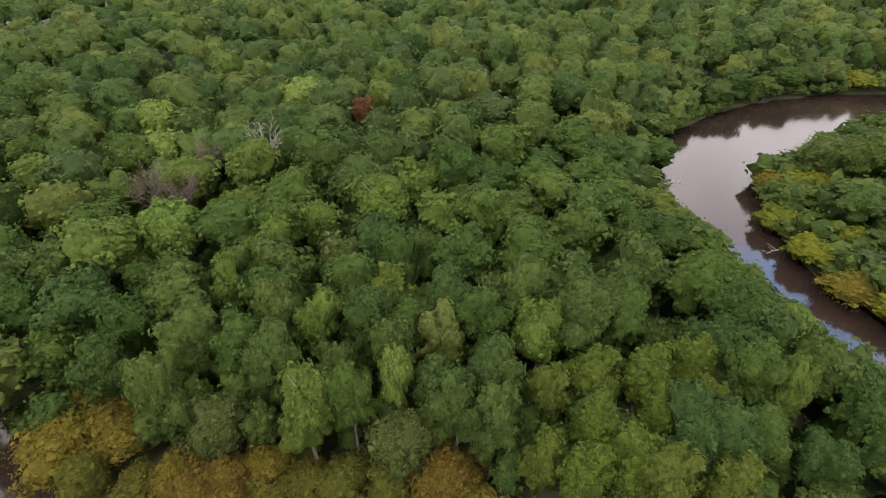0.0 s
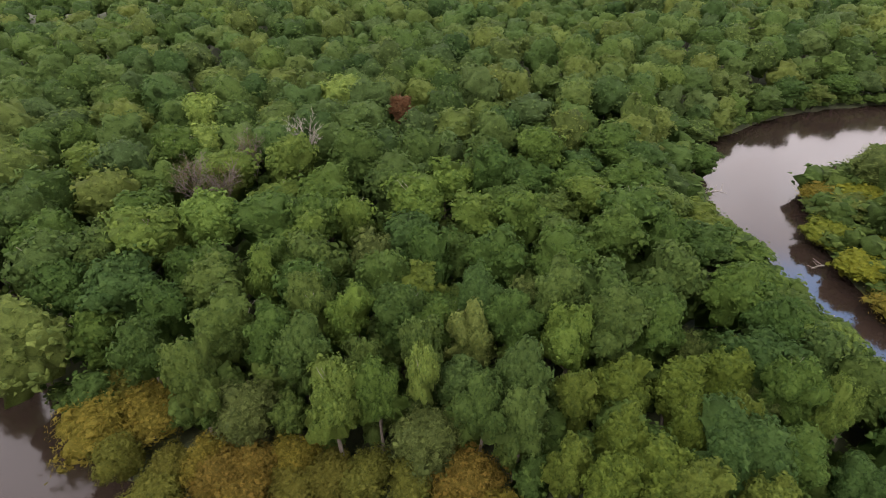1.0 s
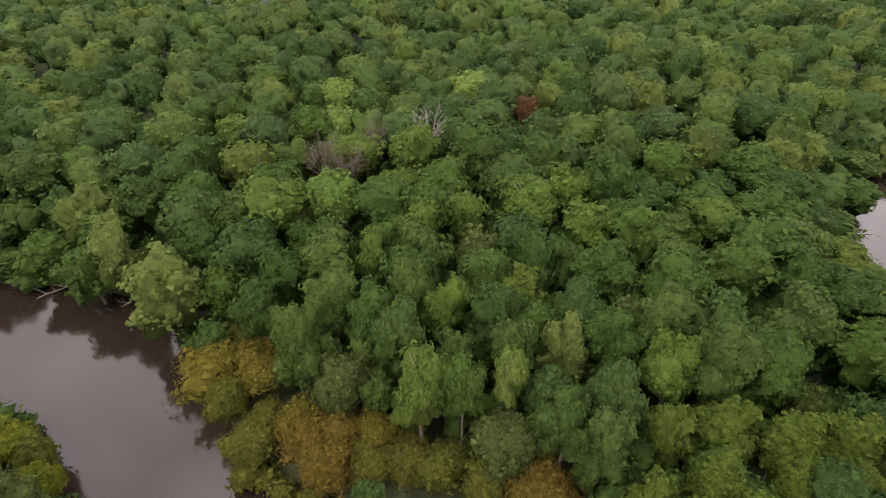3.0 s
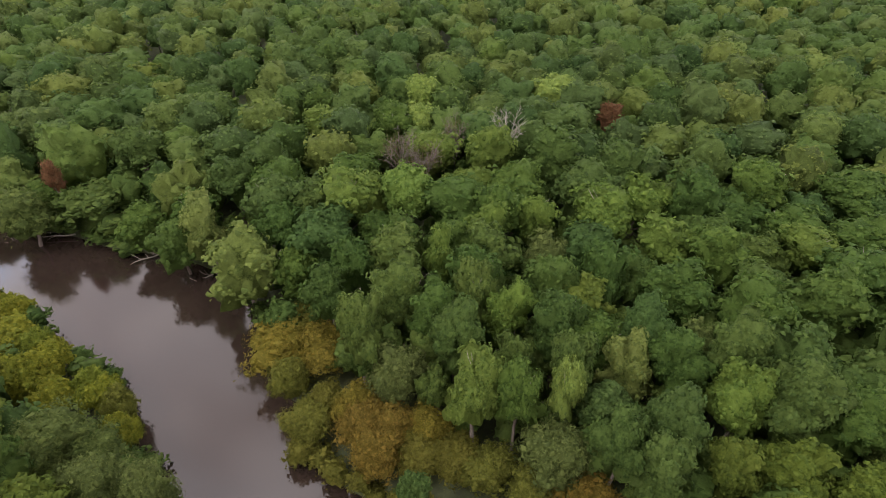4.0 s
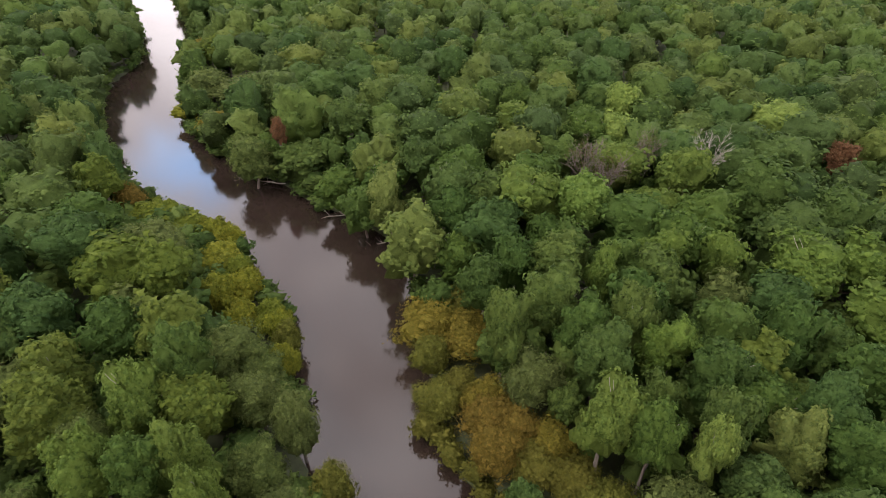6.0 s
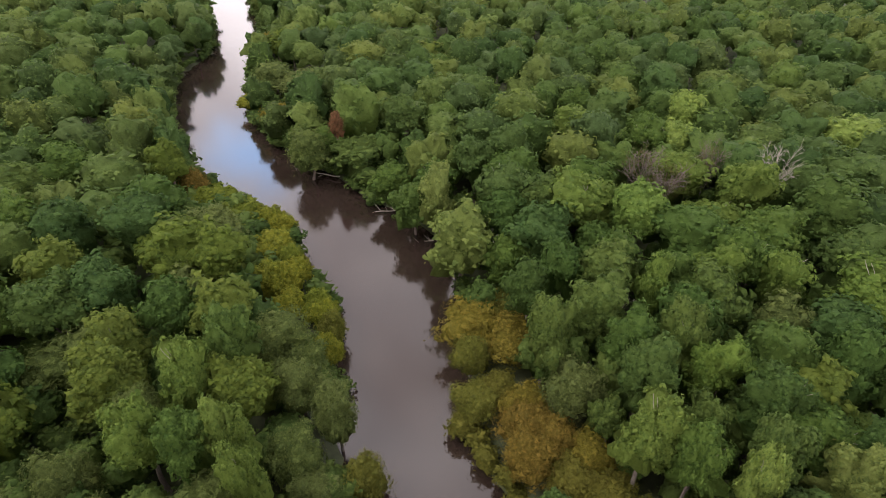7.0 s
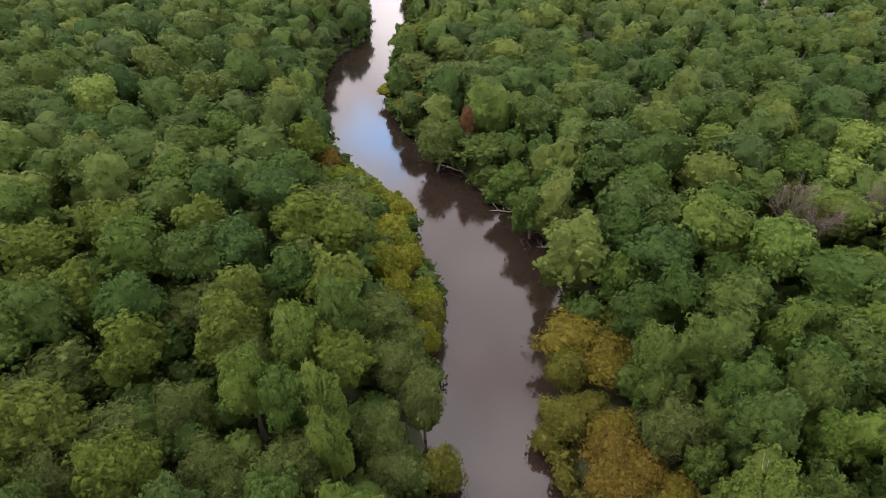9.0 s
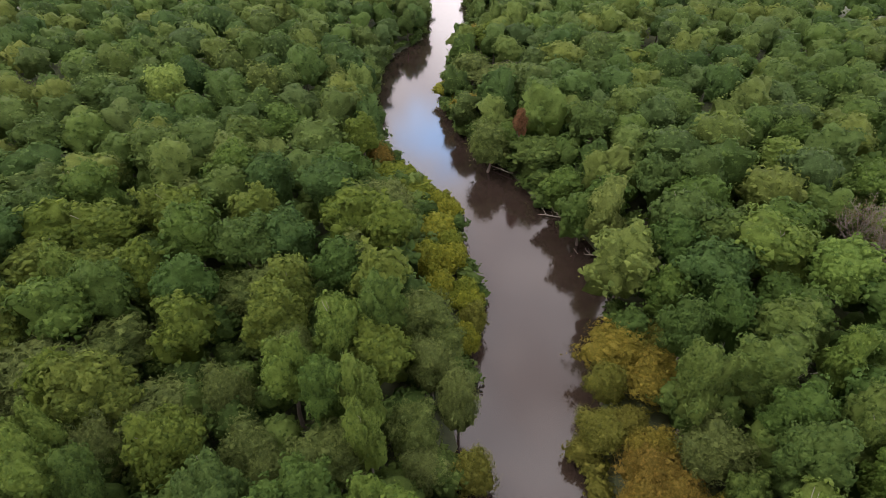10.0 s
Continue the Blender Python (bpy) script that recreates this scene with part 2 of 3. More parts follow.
# ---- trees ----
def ico(sub):
    bm = bmesh.new()
    bmesh.ops.create_icosphere(bm, subdivisions=sub, radius=1.0)
    v = np.array([p.co[:] for p in bm.verts])
    f = np.array([[p.index for p in q.verts] for q in bm.faces])
    bm.free()
    return v, f


BALLS = {n: ico(n) for n in (2, 3, 4, 5)}


def unit(v):
    return v / (np.linalg.norm(v, axis=-1, keepdims=True) + 1e-9)


def crown_arrays(seed, radius, low, high, leaves, size, lobes=24, knobs=12, slim=0.7, droop=0.0, spread=1.0, shell=4, uneven=1.0, inset=0.02, tufts=0):
    """Verts and triangles of a crown between the heights low and high: boughs of uneven reach round a dome, each a heap of
    rounded leaf clumps, on which small pointed leaf sprays stand. The sprays come first, then the body of the clumps.
    Heights in metres over the tree's foot."""
    rng = np.random.default_rng(seed)
    mid, half = low + (high - low) * 0.52, (high - low) * 0.48
    axes = np.array([radius, radius, half])
    k = np.arange(lobes)
    up = 1 - 1.72 * (k + 0.5) / lobes
    turn = k * 2.39996 + rng.uniform(0, 6.28)
    ring = np.sqrt(np.clip(1 - up * up, 0, 1))
    ways = np.stack([ring * np.cos(turn), ring * np.sin(turn), up], 1) + rng.normal(0, 0.13 * uneven, (lobes, 3))
    big = (0.35 + rng.uniform(-0.14, 0.13, lobes) * uneven) * radius * (24 / lobes) ** 0.45
    reach = 1 + rng.uniform(-0.26, 0.14, lobes) * uneven
    centre = ways * reach[:, None] * (axes - big.mean() * 0.95)
    centre[:, 2] = np.minimum(centre[:, 2], half - big * rng.uniform(0.75, 1.15, lobes))
    # clumps: each bough is heaped with smaller round ones
    bud = unit(rng.normal(0, 1, (lobes, knobs, 3)) + 0.55 * unit(ways)[:, None] + [0, 0, 0.35])
    bud_big = big[:, None] * rng.uniform(0.22, 0.40, (lobes, knobs))
    bud_at = centre[:, None] + bud * (big[:, None] * rng.uniform(0.90, 1.20, (lobes, knobs)) - 0.25 * bud_big)[..., None]
    heart = np.concatenate([centre, bud_at.reshape(-1, 3)])
    girth = np.concatenate([big * 0.88, bud_big.ravel()])

    def surface(out):
        """Where rays from the crown's middle leave the heap, and its slope there."""
        along = out @ heart.T
        disc = girth ** 2 - (heart ** 2).sum(1) + along ** 2
        far = np.where(disc > 0, along + np.sqrt(np.maximum(disc, 0)), 0)
        which = far.argmax(1)
        far = far[np.arange(len(out)), which]
        least = 0.50 / np.sqrt(((out / axes) ** 2).sum(1))
        at = out * np.maximum(far, least)[:, None]
        round_way = unit(at / axes ** 1.5)
        slope = np.where((far > least)[:, None], unit(at - heart[which]), round_way)
        return at, unit(0.9 * slope + 0.5 * round_way)

    # sprays, thicker towards the sky
    out = unit(rng.normal(0, 1, (int(leaves * 1.9), 3)) * axes ** 0.6)
    out = out[rng.uniform(-0.55, 0.25, len(out)) < out[:, 2]][:leaves]
    n = len(out)
    at, slope = surface(out)
    lift = rng.uniform(-0.35, 0.45, n) + np.where(rng.uniform(0, 1, n) < 0.2, rng.uniform(0.2, 1.1, n), 0)
    at = at + slope * (lift * size * spread)[:, None] + rng.normal(0, size * 0.25 * spread, (n, 3))
    face = unit(slope + rng.normal(0, 0.50, (n, 3)))
    along = rng.normal(0, 1, (n, 3)) + 0.35 * slope + [0, 0, -2.0 * droop]
    along = unit(along - 0.8 * (along * face).sum(1, keepdims=True) * face)
    across = unit(np.cross(face, along))
    s = (size * rng.uniform(0.55, 1.45, n))[:, None]
    shade = unit(0.8 * face + 0.7 * slope)
    across = np.where(((np.cross(across, along) * shade).sum(1) > 0)[:, None], -across, across)
    verts = np.stack([at - along * s * 0.42 + across * s * slim * 0.5, at - along * s * 0.42 - across * s * slim * 0.5, at + along * s * 0.62], 1).reshape(-1, 3)
    tris = np.arange(3 * n).reshape(-1, 3)
    normals = np.repeat(shade, 3, 0)
    # tufts: small raised stars of leaves, thick all over the clumps
    if tufts:
        out = unit(rng.normal(0, 1, (int(tufts * 1.9), 3)) * axes ** 0.6)
        out = out[rng.uniform(-0.6, 0.2, len(out)) < out[:, 2]][:tufts]
        n = len(out)
        at, slope = surface(out)
        at = at + slope * (rng.uniform(-0.45, 0.6, (n, 1)) * size)
        face = unit(slope + rng.normal(0, 0.28, (n, 3)) + [0, 0, 0.2])
        side = unit(np.cross(face, rng.normal(0, 1, (n, 3))))
        other = np.cross(face, side)
        turn = np.arange(7) * (2 * np.pi / 7) + rng.normal(0, 0.16, (n, 7))
        wide = size * rng.uniform(0.75, 1.35, (n, 1)) * np.where(np.arange(7) % 2, 1.15, 0.68) * rng.uniform(0.75, 1.25, (n, 7))
        ray = np.cos(turn)[..., None] * side[:, None] + np.sin(turn)[..., None] * other[:, None]
        rim = at[:, None] + ray * wide[..., None] - face[:, None] * (wide * rng.uniform(0.15, 0.75, (n, 7)))[..., None] - [0, 0, droop * size]
        peak = at + face * size * 0.32
        rim_slope = unit(0.75 * ray + 0.6 * face[:, None] + 0.25 * slope[:, None])
        star = np.concatenate([peak[:, None], rim], 1).reshape(-1, 3)
        one = np.array([[0, 1 + k, 1 + (k + 1) % 7] for k in range(7)])
        tris = np.concatenate([tris, (one[None] + 8 * np.arange(n)[:, None, None]).reshape(-1, 3) + len(verts)])
        verts = np.concatenate([verts, star])
        normals = np.concatenate([normals, np.concatenate([unit(face + 0.4 * slope)[:, None], rim_slope], 1).reshape(-1, 3)])
    if shell:
        bv, bf = BALLS[shell]
        bf = bf[(bv[bf][:, :, 2] > -0.8).all(1)]
        used, bf = np.unique(bf, return_inverse=True)
        ray = unit(bv[used] * axes)
        body, body_slope = surface(ray)
        body = body * (1 - inset) - body_slope * 0.5 * size + rng.normal(0, 0.10 * size, body.shape)
        tris = np.concatenate([tris, bf.reshape(-1, 3) + len(verts)])
        verts, normals = np.concatenate([verts, body]), np.concatenate([normals, body_slope])
    lift_up = np.array([0, 0, mid])
    return verts + lift_up, tris, normals, centre + lift_up


def tube_arrays(path, radii, sides=6):
    """A tapered round stem along a path."""
    path, radii = np.asarray(path, float), np.asarray(radii, float)
    d = np.gradient(path, axis=0)
    d /= np.linalg.norm(d, axis=1, keepdims=True) + 1e-9
    ref = np.where(np.abs(d[:, 2:]) > 0.9, [[1.0, 0, 0]], [[0, 0, 1.0]])
    a = np.cross(d, ref)
    a /= np.linalg.norm(a, axis=1, keepdims=True)
    b = np.cross(d, a)
    t = np.linspace(0, 2 * np.pi, sides, endpoint=False)
    rings = path[:, None] + radii[:, None, None] * (np.cos(t)[None, :, None] * a[:, None] + np.sin(t)[None, :, None] * b[:, None])
    n = len(path)
    i, j = np.meshgrid(np.arange(n - 1), np.arange(sides), indexing="ij")
    j2 = (j + 1) % sides
    quads = np.stack([i * sides + j, i * sides + j2, (i + 1) * sides + j2, (i + 1) * sides + j], -1).reshape(-1, 4)
    return rings.reshape(-1, 3), quads


def joined(pieces):
    verts, quads, base = [], [], 0
    for v, q in pieces:
        verts.append(v)
        quads.append(q + base)
        base += len(v)
    return np.concatenate(verts), np.concatenate(quads)


def bent(rng, a, b, steps, wander):
    a, b = np.asarray(a, float), np.asarray(b, float)
    t = np.linspace(0, 1, steps)[:, None]
    line = a + (b - a) * t
    swing = rng.normal(0, wander, 3)
    return line + np.sin(t * np.pi) * swing + np.sin(t * 2 * np.pi) * rng.normal(0, wander * 0.5, 3)


def part(name, mesh, parent, label=""):
    ob = new(name, mesh)
    ob.parent = parent
    if label:
        tagged(ob, label)
    return ob


class Species:
    """A kind of tree: its model trees, built once, and how it is told."""

    def __init__(self, name, leaf, label, category, height, radius, low, models, fine, coarse, **shape):
        self.name, self.label, self.category = name, label, category
        self.height, self.radius, self.used = height, radius, 0
        self.models = {"fine": [], "coarse": []}
        for n in range(models):
            for level, (sprays, size, shell, tufts) in (("fine", fine), ("coarse", coarse)):
                self.models[level].append(self.build(LEAF[leaf], 40 * len(name) + 7 * n + ord(leaf[0]), low, sprays, size, shell, dict(shape, tufts=tufts), bare=1 if n == 1 and self.name != "shrub" else 0))

    def build(self, leaf, seed, low, sprays, size, shell, shape, bare=0):
        rng = np.random.default_rng(seed)
        verts, tris, normals, centre = crown_arrays(seed, self.radius, low, self.height, sprays, size, shell=shell, **shape)
        root = new(self.name)
        tagged(root, self.label, self.category, "trees of the riverside forest")
        girth = 0.022 * self.height
        top = np.array([rng.normal(0, 0.3), rng.normal(0, 0.3), low + (self.height - low) * 0.55])
        stem = bent(rng, (0, 0, -0.4), top, 7, 0.25)
        trunk = part("trunk", mesh_of("trunk", *self.sleeve(stem, np.linspace(girth * 1.25, girth * 0.35, 7)), BARK, True), root)
        order = np.argsort(centre[:, 2])
        for c in centre[order[:: max(1, len(order) // 4)][:4]]:
            start = stem[3] + (stem[5] - stem[3]) * rng.uniform(0, 1)
            line = bent(rng, start, c, 5, 0.3)
            part("limb", mesh_of("limb", *self.sleeve(line, np.linspace(girth * 0.5, girth * 0.12, 5), 5), BARK, True), trunk)
        for n in range(bare):
            a = rng.uniform(0, 6.28)
            tip = np.array([math.cos(a), math.sin(a), 0]) * self.radius * rng.uniform(0.3, 0.9)
            tip[2] = low + (self.height - low) * rng.uniform(0.7, 0.93)
            start = stem[5] + [0, 0, rng.uniform(-0.5, 1.5)]
            line = bent(rng, start, tip, 6, 0.35)
            fork = bent(rng, line[3], line[3] + (tip - start) * 0.45 + rng.normal(0, 0.6, 3), 4, 0.15)
            v, q = joined([tube_arrays(line, np.linspace(0.07, 0.02, 6), 4), tube_arrays(fork, np.linspace(0.06, 0.02, 4), 4)])
            part("bare_branch", mesh_of("bare_branch", v, [q], PALE_WOOD, True), trunk, "pale bare branch")
        part("crown", mesh_of("crown", verts, [tris], leaf, True, normals), root)
        return root

    @staticmethod
    def sleeve(line, radii, sides=7):
        v, q = tube_arrays(line, radii, sides)
        return v, [q]

    def plant(self, x, y, radius, height, rng, level):
        some = self.models[level]
        model = some[self.used % len(some)]
        self.used += 1
        s = radius / self.radius
        base = float(ground_height(x, y))
        m = Matrix.Translation((x, y, base)) @ Matrix.Rotation(rng.uniform(0, 6.28), 4, "Z") @ Matrix.Diagonal((s, s, (height - base) / self.height, 1))
        return copy_thing(model, m)

    def clear_models(self):
        for some in self.models.values():
            for model in some:
                for ob in (*model.children_recursive, model):
                    bpy.data.objects.remove(ob)


FINE, COARSE = (1900, 0.30, 4, 740), (900, 0.40, 3, 400)
SPECIES = {
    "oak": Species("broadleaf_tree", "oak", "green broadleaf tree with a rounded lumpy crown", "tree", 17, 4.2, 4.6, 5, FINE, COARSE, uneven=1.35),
    "dark": Species("broadleaf_tree", "dark", "deep green broadleaf tree with a dense crown", "tree", 17, 4.4, 4.6, 2, FINE, COARSE, lobes=26, uneven=1.35),
    "bright": Species("broadleaf_tree", "bright", "fresh light green broadleaf tree", "tree", 17, 4.0, 4.6, 3, FINE, COARSE, lobes=20, uneven=1.35),
    "ygreen": Species("broadleaf_tree", "ygreen", "yellow-green broadleaf tree with knobbly crown", "tree", 15, 3.4, 3.0, 3, FINE, COARSE, lobes=18, knobs=9),
    "dome": Species("broadleaf_tree", "dome", "fresh green tree with a smooth round crown", "tree", 17, 4.2, 7.0, 1, FINE, COARSE, lobes=34, uneven=0.3, knobs=9),
    "lime": Species("broadleaf_tree", "lime", "pale lime-green tree standing out of the forest", "tree", 18, 4.2, 4.6, 2, FINE, COARSE, lobes=16),
    "cool": Species("broadleaf_tree", "cool", "blue-green broadleaf tree with small leaves", "tree", 15, 3.0, 3.0, 1, FINE, COARSE),
    "pale": Species("broadleaf_tree", "pale", "pale greyish green broadleaf tree at the bank", "tree", 17, 4.6, 1.0, 2, FINE, COARSE, lobes=30),
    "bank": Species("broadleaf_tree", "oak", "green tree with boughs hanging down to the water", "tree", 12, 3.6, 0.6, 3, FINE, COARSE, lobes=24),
    "willow": Species("willow", "willow", "feathery grey-green willow with loose twigs", "tree", 12, 3.4, 1.5, 3, (5000, 0.34, 4, 200), (2400, 0.44, 4, 110), lobes=20, slim=0.32, droop=0.30, spread=1.7, inset=0.10),
    "gold": Species("shrub", "gold", "golden autumn shrub leaning over the river", "shrub", 8, 3.3, 0.3, 2, (5200, 0.26, 4, 260), (2400, 0.36, 4, 160), lobes=18, slim=0.36, droop=0.12, spread=2.0, inset=0.12),
    "goldg": Species("shrub", "goldg", "olive and gold shrub at the water's edge", "shrub", 7, 2.8, 0.3, 2, (4600, 0.26, 4, 260), (2300, 0.36, 4, 160), lobes=18, slim=0.4, spread=1.8, inset=0.12),
    "orange": Species("shrub", "orange", "rust-gold autumn shrub on the river bank", "shrub", 8, 3.3, 0.3, 2, (5200, 0.26, 4, 260), (2400, 0.36, 4, 160), lobes=20, slim=0.36, droop=0.12, spread=2.0, inset=0.12),
    "yshrub": Species("shrub", "yshrub", "yellow-green shrub overhanging the river bank", "shrub", 6, 3.8, 0.3, 3, (2000, 0.30, 4, 560), (900, 0.38, 4, 300), lobes=22),
    "red": Species("broadleaf_tree", "red", "small tree in dull red autumn leaf", "tree", 17, 2.4, 8.0, 1, (2000, 0.34, 4, 200), (1500, 0.40, 4, 90), lobes=16, spread=1.6),
}


def bare_tree(name, label, seed, height, radius, wood, leaves=0, limbs=15):
    """A dead tree: trunk, limbs that fork twice, and what withered leaves are left."""
    rng = np.random.default_rng(seed)
    root = new(name)
    tagged(root, label, "dead tree")
    stem = bent(rng, (0, 0, -0.4), (0.2, 0.1, height * 0.72), 8, 0.25)
    trunk = part("trunk", mesh_of("trunk", *Species.sleeve(stem, np.linspace(0.20, 0.09, 8)), wood, True), root)
    for n in range(limbs):
        a = n * 2.4 + rng.uniform(-0.4, 0.4)
        start = stem[4] + (stem[7] - stem[4]) * (n / limbs)
        out = radius * rng.uniform(0.7, 1.05)
        tip = start + [out * math.cos(a), out * math.sin(a), (height - start[2]) * rng.uniform(0.35, 1.0)]
        line = bent(rng, start, tip, 6, 0.25)
        pieces = [tube_arrays(line, np.linspace(0.07, 0.028, 6), 5)]
        for k in range(13 if limbs > 8 else 4):
            root_at = line[rng.integers(2, 6)]
            way = (tip - start) / np.linalg.norm(tip - start) + rng.normal(0, 0.55, 3)
            twig = bent(rng, root_at, root_at + way * radius * rng.uniform(0.25, 0.5), 4, 0.08)
            pieces.append(tube_arrays(twig, np.linspace(0.036, 0.018, 4), 4))
            for j in range(2):
                way = way * 0.6 + rng.normal(0, 0.5, 3)
                pieces.append(tube_arrays(bent(rng, twig[2], twig[2] + way * radius * 0.25, 3, 0.04), np.linspace(0.026, 0.015, 3), 3))
        v, q = joined(pieces)
        part("limb", mesh_of("limb", v, [q], wood, True), trunk)
    if leaves:
        v, t, *_ = crown_arrays(seed + 1, radius * 0.95, height * 0.5, height * 0.97, leaves // 2, 0.36, lobes=9, slim=0.35, spread=3.0, shell=0)
        part("crown", mesh_of("crown", v, [t], LEAF["brown"]), root)
    return root


def place_bare(model, x, y, radius, height, model_radius, model_height, turn):
    s, base = radius / model_radius, float(ground_height(x, y))
    m = Matrix.Translation((x, y, base)) @ Matrix.Rotation(turn, 4, "Z") @ Matrix.Diagonal((s, s, (height - base) / model_height, 1))
    model.matrix_basis = m


# where single trees stand: x, y, crown radius
PLANTS = []
PLANTS.append(("oak", [
    (4.8, 52.4, 3.3), (-61.2, 96.7, 4.4), (-84.2, 100.7, 4), (-27.1, 83, 4.9), (2.3, 91.4, 4.2), (7.2, 77, 4.2),
    (12.2, 101.3, 4.6), (3, 65.7, 4.6), (12.9, 64.2, 4.1), (17.3, 57, 3.8), (27.8, 61.3, 4), (26.3, 78.7, 5.2),
    (35.9, 73.3, 4.5), (-12.1, 59, 3.5), (-6.5, 63.6, 3.3), (-23.7, 61.6, 4), (-37.2, 58.8, 3.1), (-40, 50, 3.2),
    (-19.8, 43.3, 3.1), (-31.1, 39.2, 2.8), (-39.4, 43.4, 2.7), (35.6, 42.2, 2.9), (38, 53.4, 3.3), (34.9, 58.7, 3.5),
]))
PLANTS.append(("oak", [
    (41.6, 47.6, 3.1), (32.7, 34.9, 3.2), (43.8, 43, 3.2), (45.8, 38.1, 2.7), (38.4, 28.3, 3.1), (5.8, 42.3, 2.9),
    (5.6, 36.4, 2.7), (1.5, 37.5, 2.4), (-10, 38.3, 2.3), (-12.7, 43.2, 2.3), (77.1, 86.4, 4.1), (86.3, 100.7, 4.6),
    (28.2, 106.8, 4.8), (-111, 46.3, 4.3), (-101.5, 50.2, 5.5), (-101.6, 62.9, 4.8), (-85.8, 49.1, 3.9), (-74.8, 47.6, 3.9),
    (-75.2, 62.5, 4), (-73.6, 70, 4.2), (-55, 61.3, 4.1), (-35.6, 54.7, 4.4), (-147.1, -45.8, 5.1), (-125, -52.6, 5),
]))
PLANTS.append(("oak", [
    (-110.8, -28, 5.1), (-112.5, -11.8, 5.3), (-118.5, -3.5, 5), (-97, -37.3, 4.2), (-92.2, -44.8, 4.2), (-90.3, -14.2, 4.5),
    (-76.2, -18.5, 4.8), (-36.7, -25, 2),
]))
PLANTS.append(("dark", [
    (-48.6, 55.5, 4.7), (39.4, 32.6, 2.5), (32.3, 103.9, 4.1), (-87.4, 3.3, 4.7), (-74.5, -4.2, 4),
]))
PLANTS.append(("bright", [
    (-15.9, 49.9, 3), (-20.1, 74.5, 2.9), (12.3, 49.2, 3.2), (-73.6, 89.6, 5.2), (-10.2, 77.1, 4.7), (-6, 87, 4.6),
    (-28.4, 55.4, 2.3), (-14.5, 36.5, 2.8), (38.8, 39.7, 1.9), (107, 168, 4.7), (88, 161, 4.6), (51.6, 119.4, 3.9),
    (-69.9, -34, 2.4), (-49.3, 0.3, 2.8), (-46.2, -5.3, 2.9), (-39.8, 2.2, 2.3), (-34.5, 2, 1.7), (-43.1, -30.7, 2.1),
]))
PLANTS.append(("bank", [
    (-15.6, 39.2, 2.3), (-10.8, 40.6, 2.3), (-31.4, 40.2, 2.2), (-20.8, 39.4, 2.2), (-6.4, 39.6, 2.0), (5.0, 37.6, 2.0),
]))
PLANTS.append(("dome", [
    (-42, 70.1, 4.5),
]))
PLANTS.append(("ygreen", [
    (18.2, 43.6, 3), (24.1, 43.2, 3), (29.8, 44.6, 2.8), (12.5, 41.1, 2.2), (16.5, 36.1, 2.7), (19.4, 32.7, 3.1),
    (22.5, 30.2, 2.5), (14, 30.5, 2.5), (10.2, 32.4, 2), (29, 39, 1.6), (23.5, 37.5, 2.1), (28.4, 29.3, 2.4),
    (-141.7, 95.9, 6.5), (-184, 65.9, 4.8), (-113.7, 13.2, 3.6), (-90.1, -27.3, 2.9), (-78, -41.3, 4.2), (-74.5, -31.4, 3.3),
    (-67.6, -39, 3.2), (-47.4, 4.9, 3.8),
]))
PLANTS.append(("lime", [
    (-62.1, 113, 4.1), (-56.3, 100.8, 4.2), (-35, 129, 6.2), (-5.4, 41, 1.6), (-146.1, -30.9, 4.9),
]))
PLANTS.append(("cool", [
    (-1, 43.3, 2.8), (-15.5, 24.6, 1.6),
]))
PLANTS.append(("pale", [
    (-0.3, 49.8, 3.2), (41.8, 126.8, 4.1), (-56.6, 44.9, 5.4), (-70.7, 50.2, 3.6),
]))
PLANTS.append(("willow", [
    (34, 43.1, 2.7), (30.8, 37.2, 3.1), (-25.9, 38.5, 3.2), (28.5, 52.3, 2.3), (84.7, 110.2, 5), (-71.9, 4.9, 3.7),
    (-66.1, -12.7, 4.2), (-67.8, -6.8, 3.9), (-59.8, -27.9, 4.8), (-45.7, -20.2, 4.9), (-54.7, 11.9, 3.8), (-46.1, 11.7, 2.9),
    (-37.9, 7.6, 2.7), (-36.1, -1.9, 3.7), (-39.3, -10.7, 2.9), (-35.5, -8.4, 2.4), (-39.9, 13.6, 2.4), (-158.5, 53, 5.7),
    (-149.9, 59.5, 7.5), (-151.2, 73.7, 5.2), (-107.8, 41.1, 4.5), (-4.9, 36.9, 3.7),
]))
PLANTS.append(("gold", [
    (-38.7, 40.3, 3.7), (-44.3, 37.6, 3.9), (-29.1, 34, 2.5), (-19.7, 35, 2.5), (68.5, 69.8, 4.2), (72.5, 105.7, 3.7),
    (-206.5, 71.5, 5.5), (-136.4, 46, 3.9),
]))
PLANTS.append(("goldg", [
    (-11.2, 33.8, 2.8), (-33.5, 33.5, 2.2), (-6, 33.4, 2.5), (-33.6, 30.0, 2.7), (-19.2, 31.8, 2.7), (-15.2, 33.4, 2.7), (-32.9, 12.9, 2.3), (-56.9, 21.3, 1.7),
]))
PLANTS.append(("orange", [
    (-27.2, 32.6, 3.2), (-23.4, 29.6, 2.9), (-23.6, 33.2, 2.7), (0.3, 33.9, 3.4), (-112.6, 16.5, 2.6), (-168.7, -66.7, 6.4),
]))
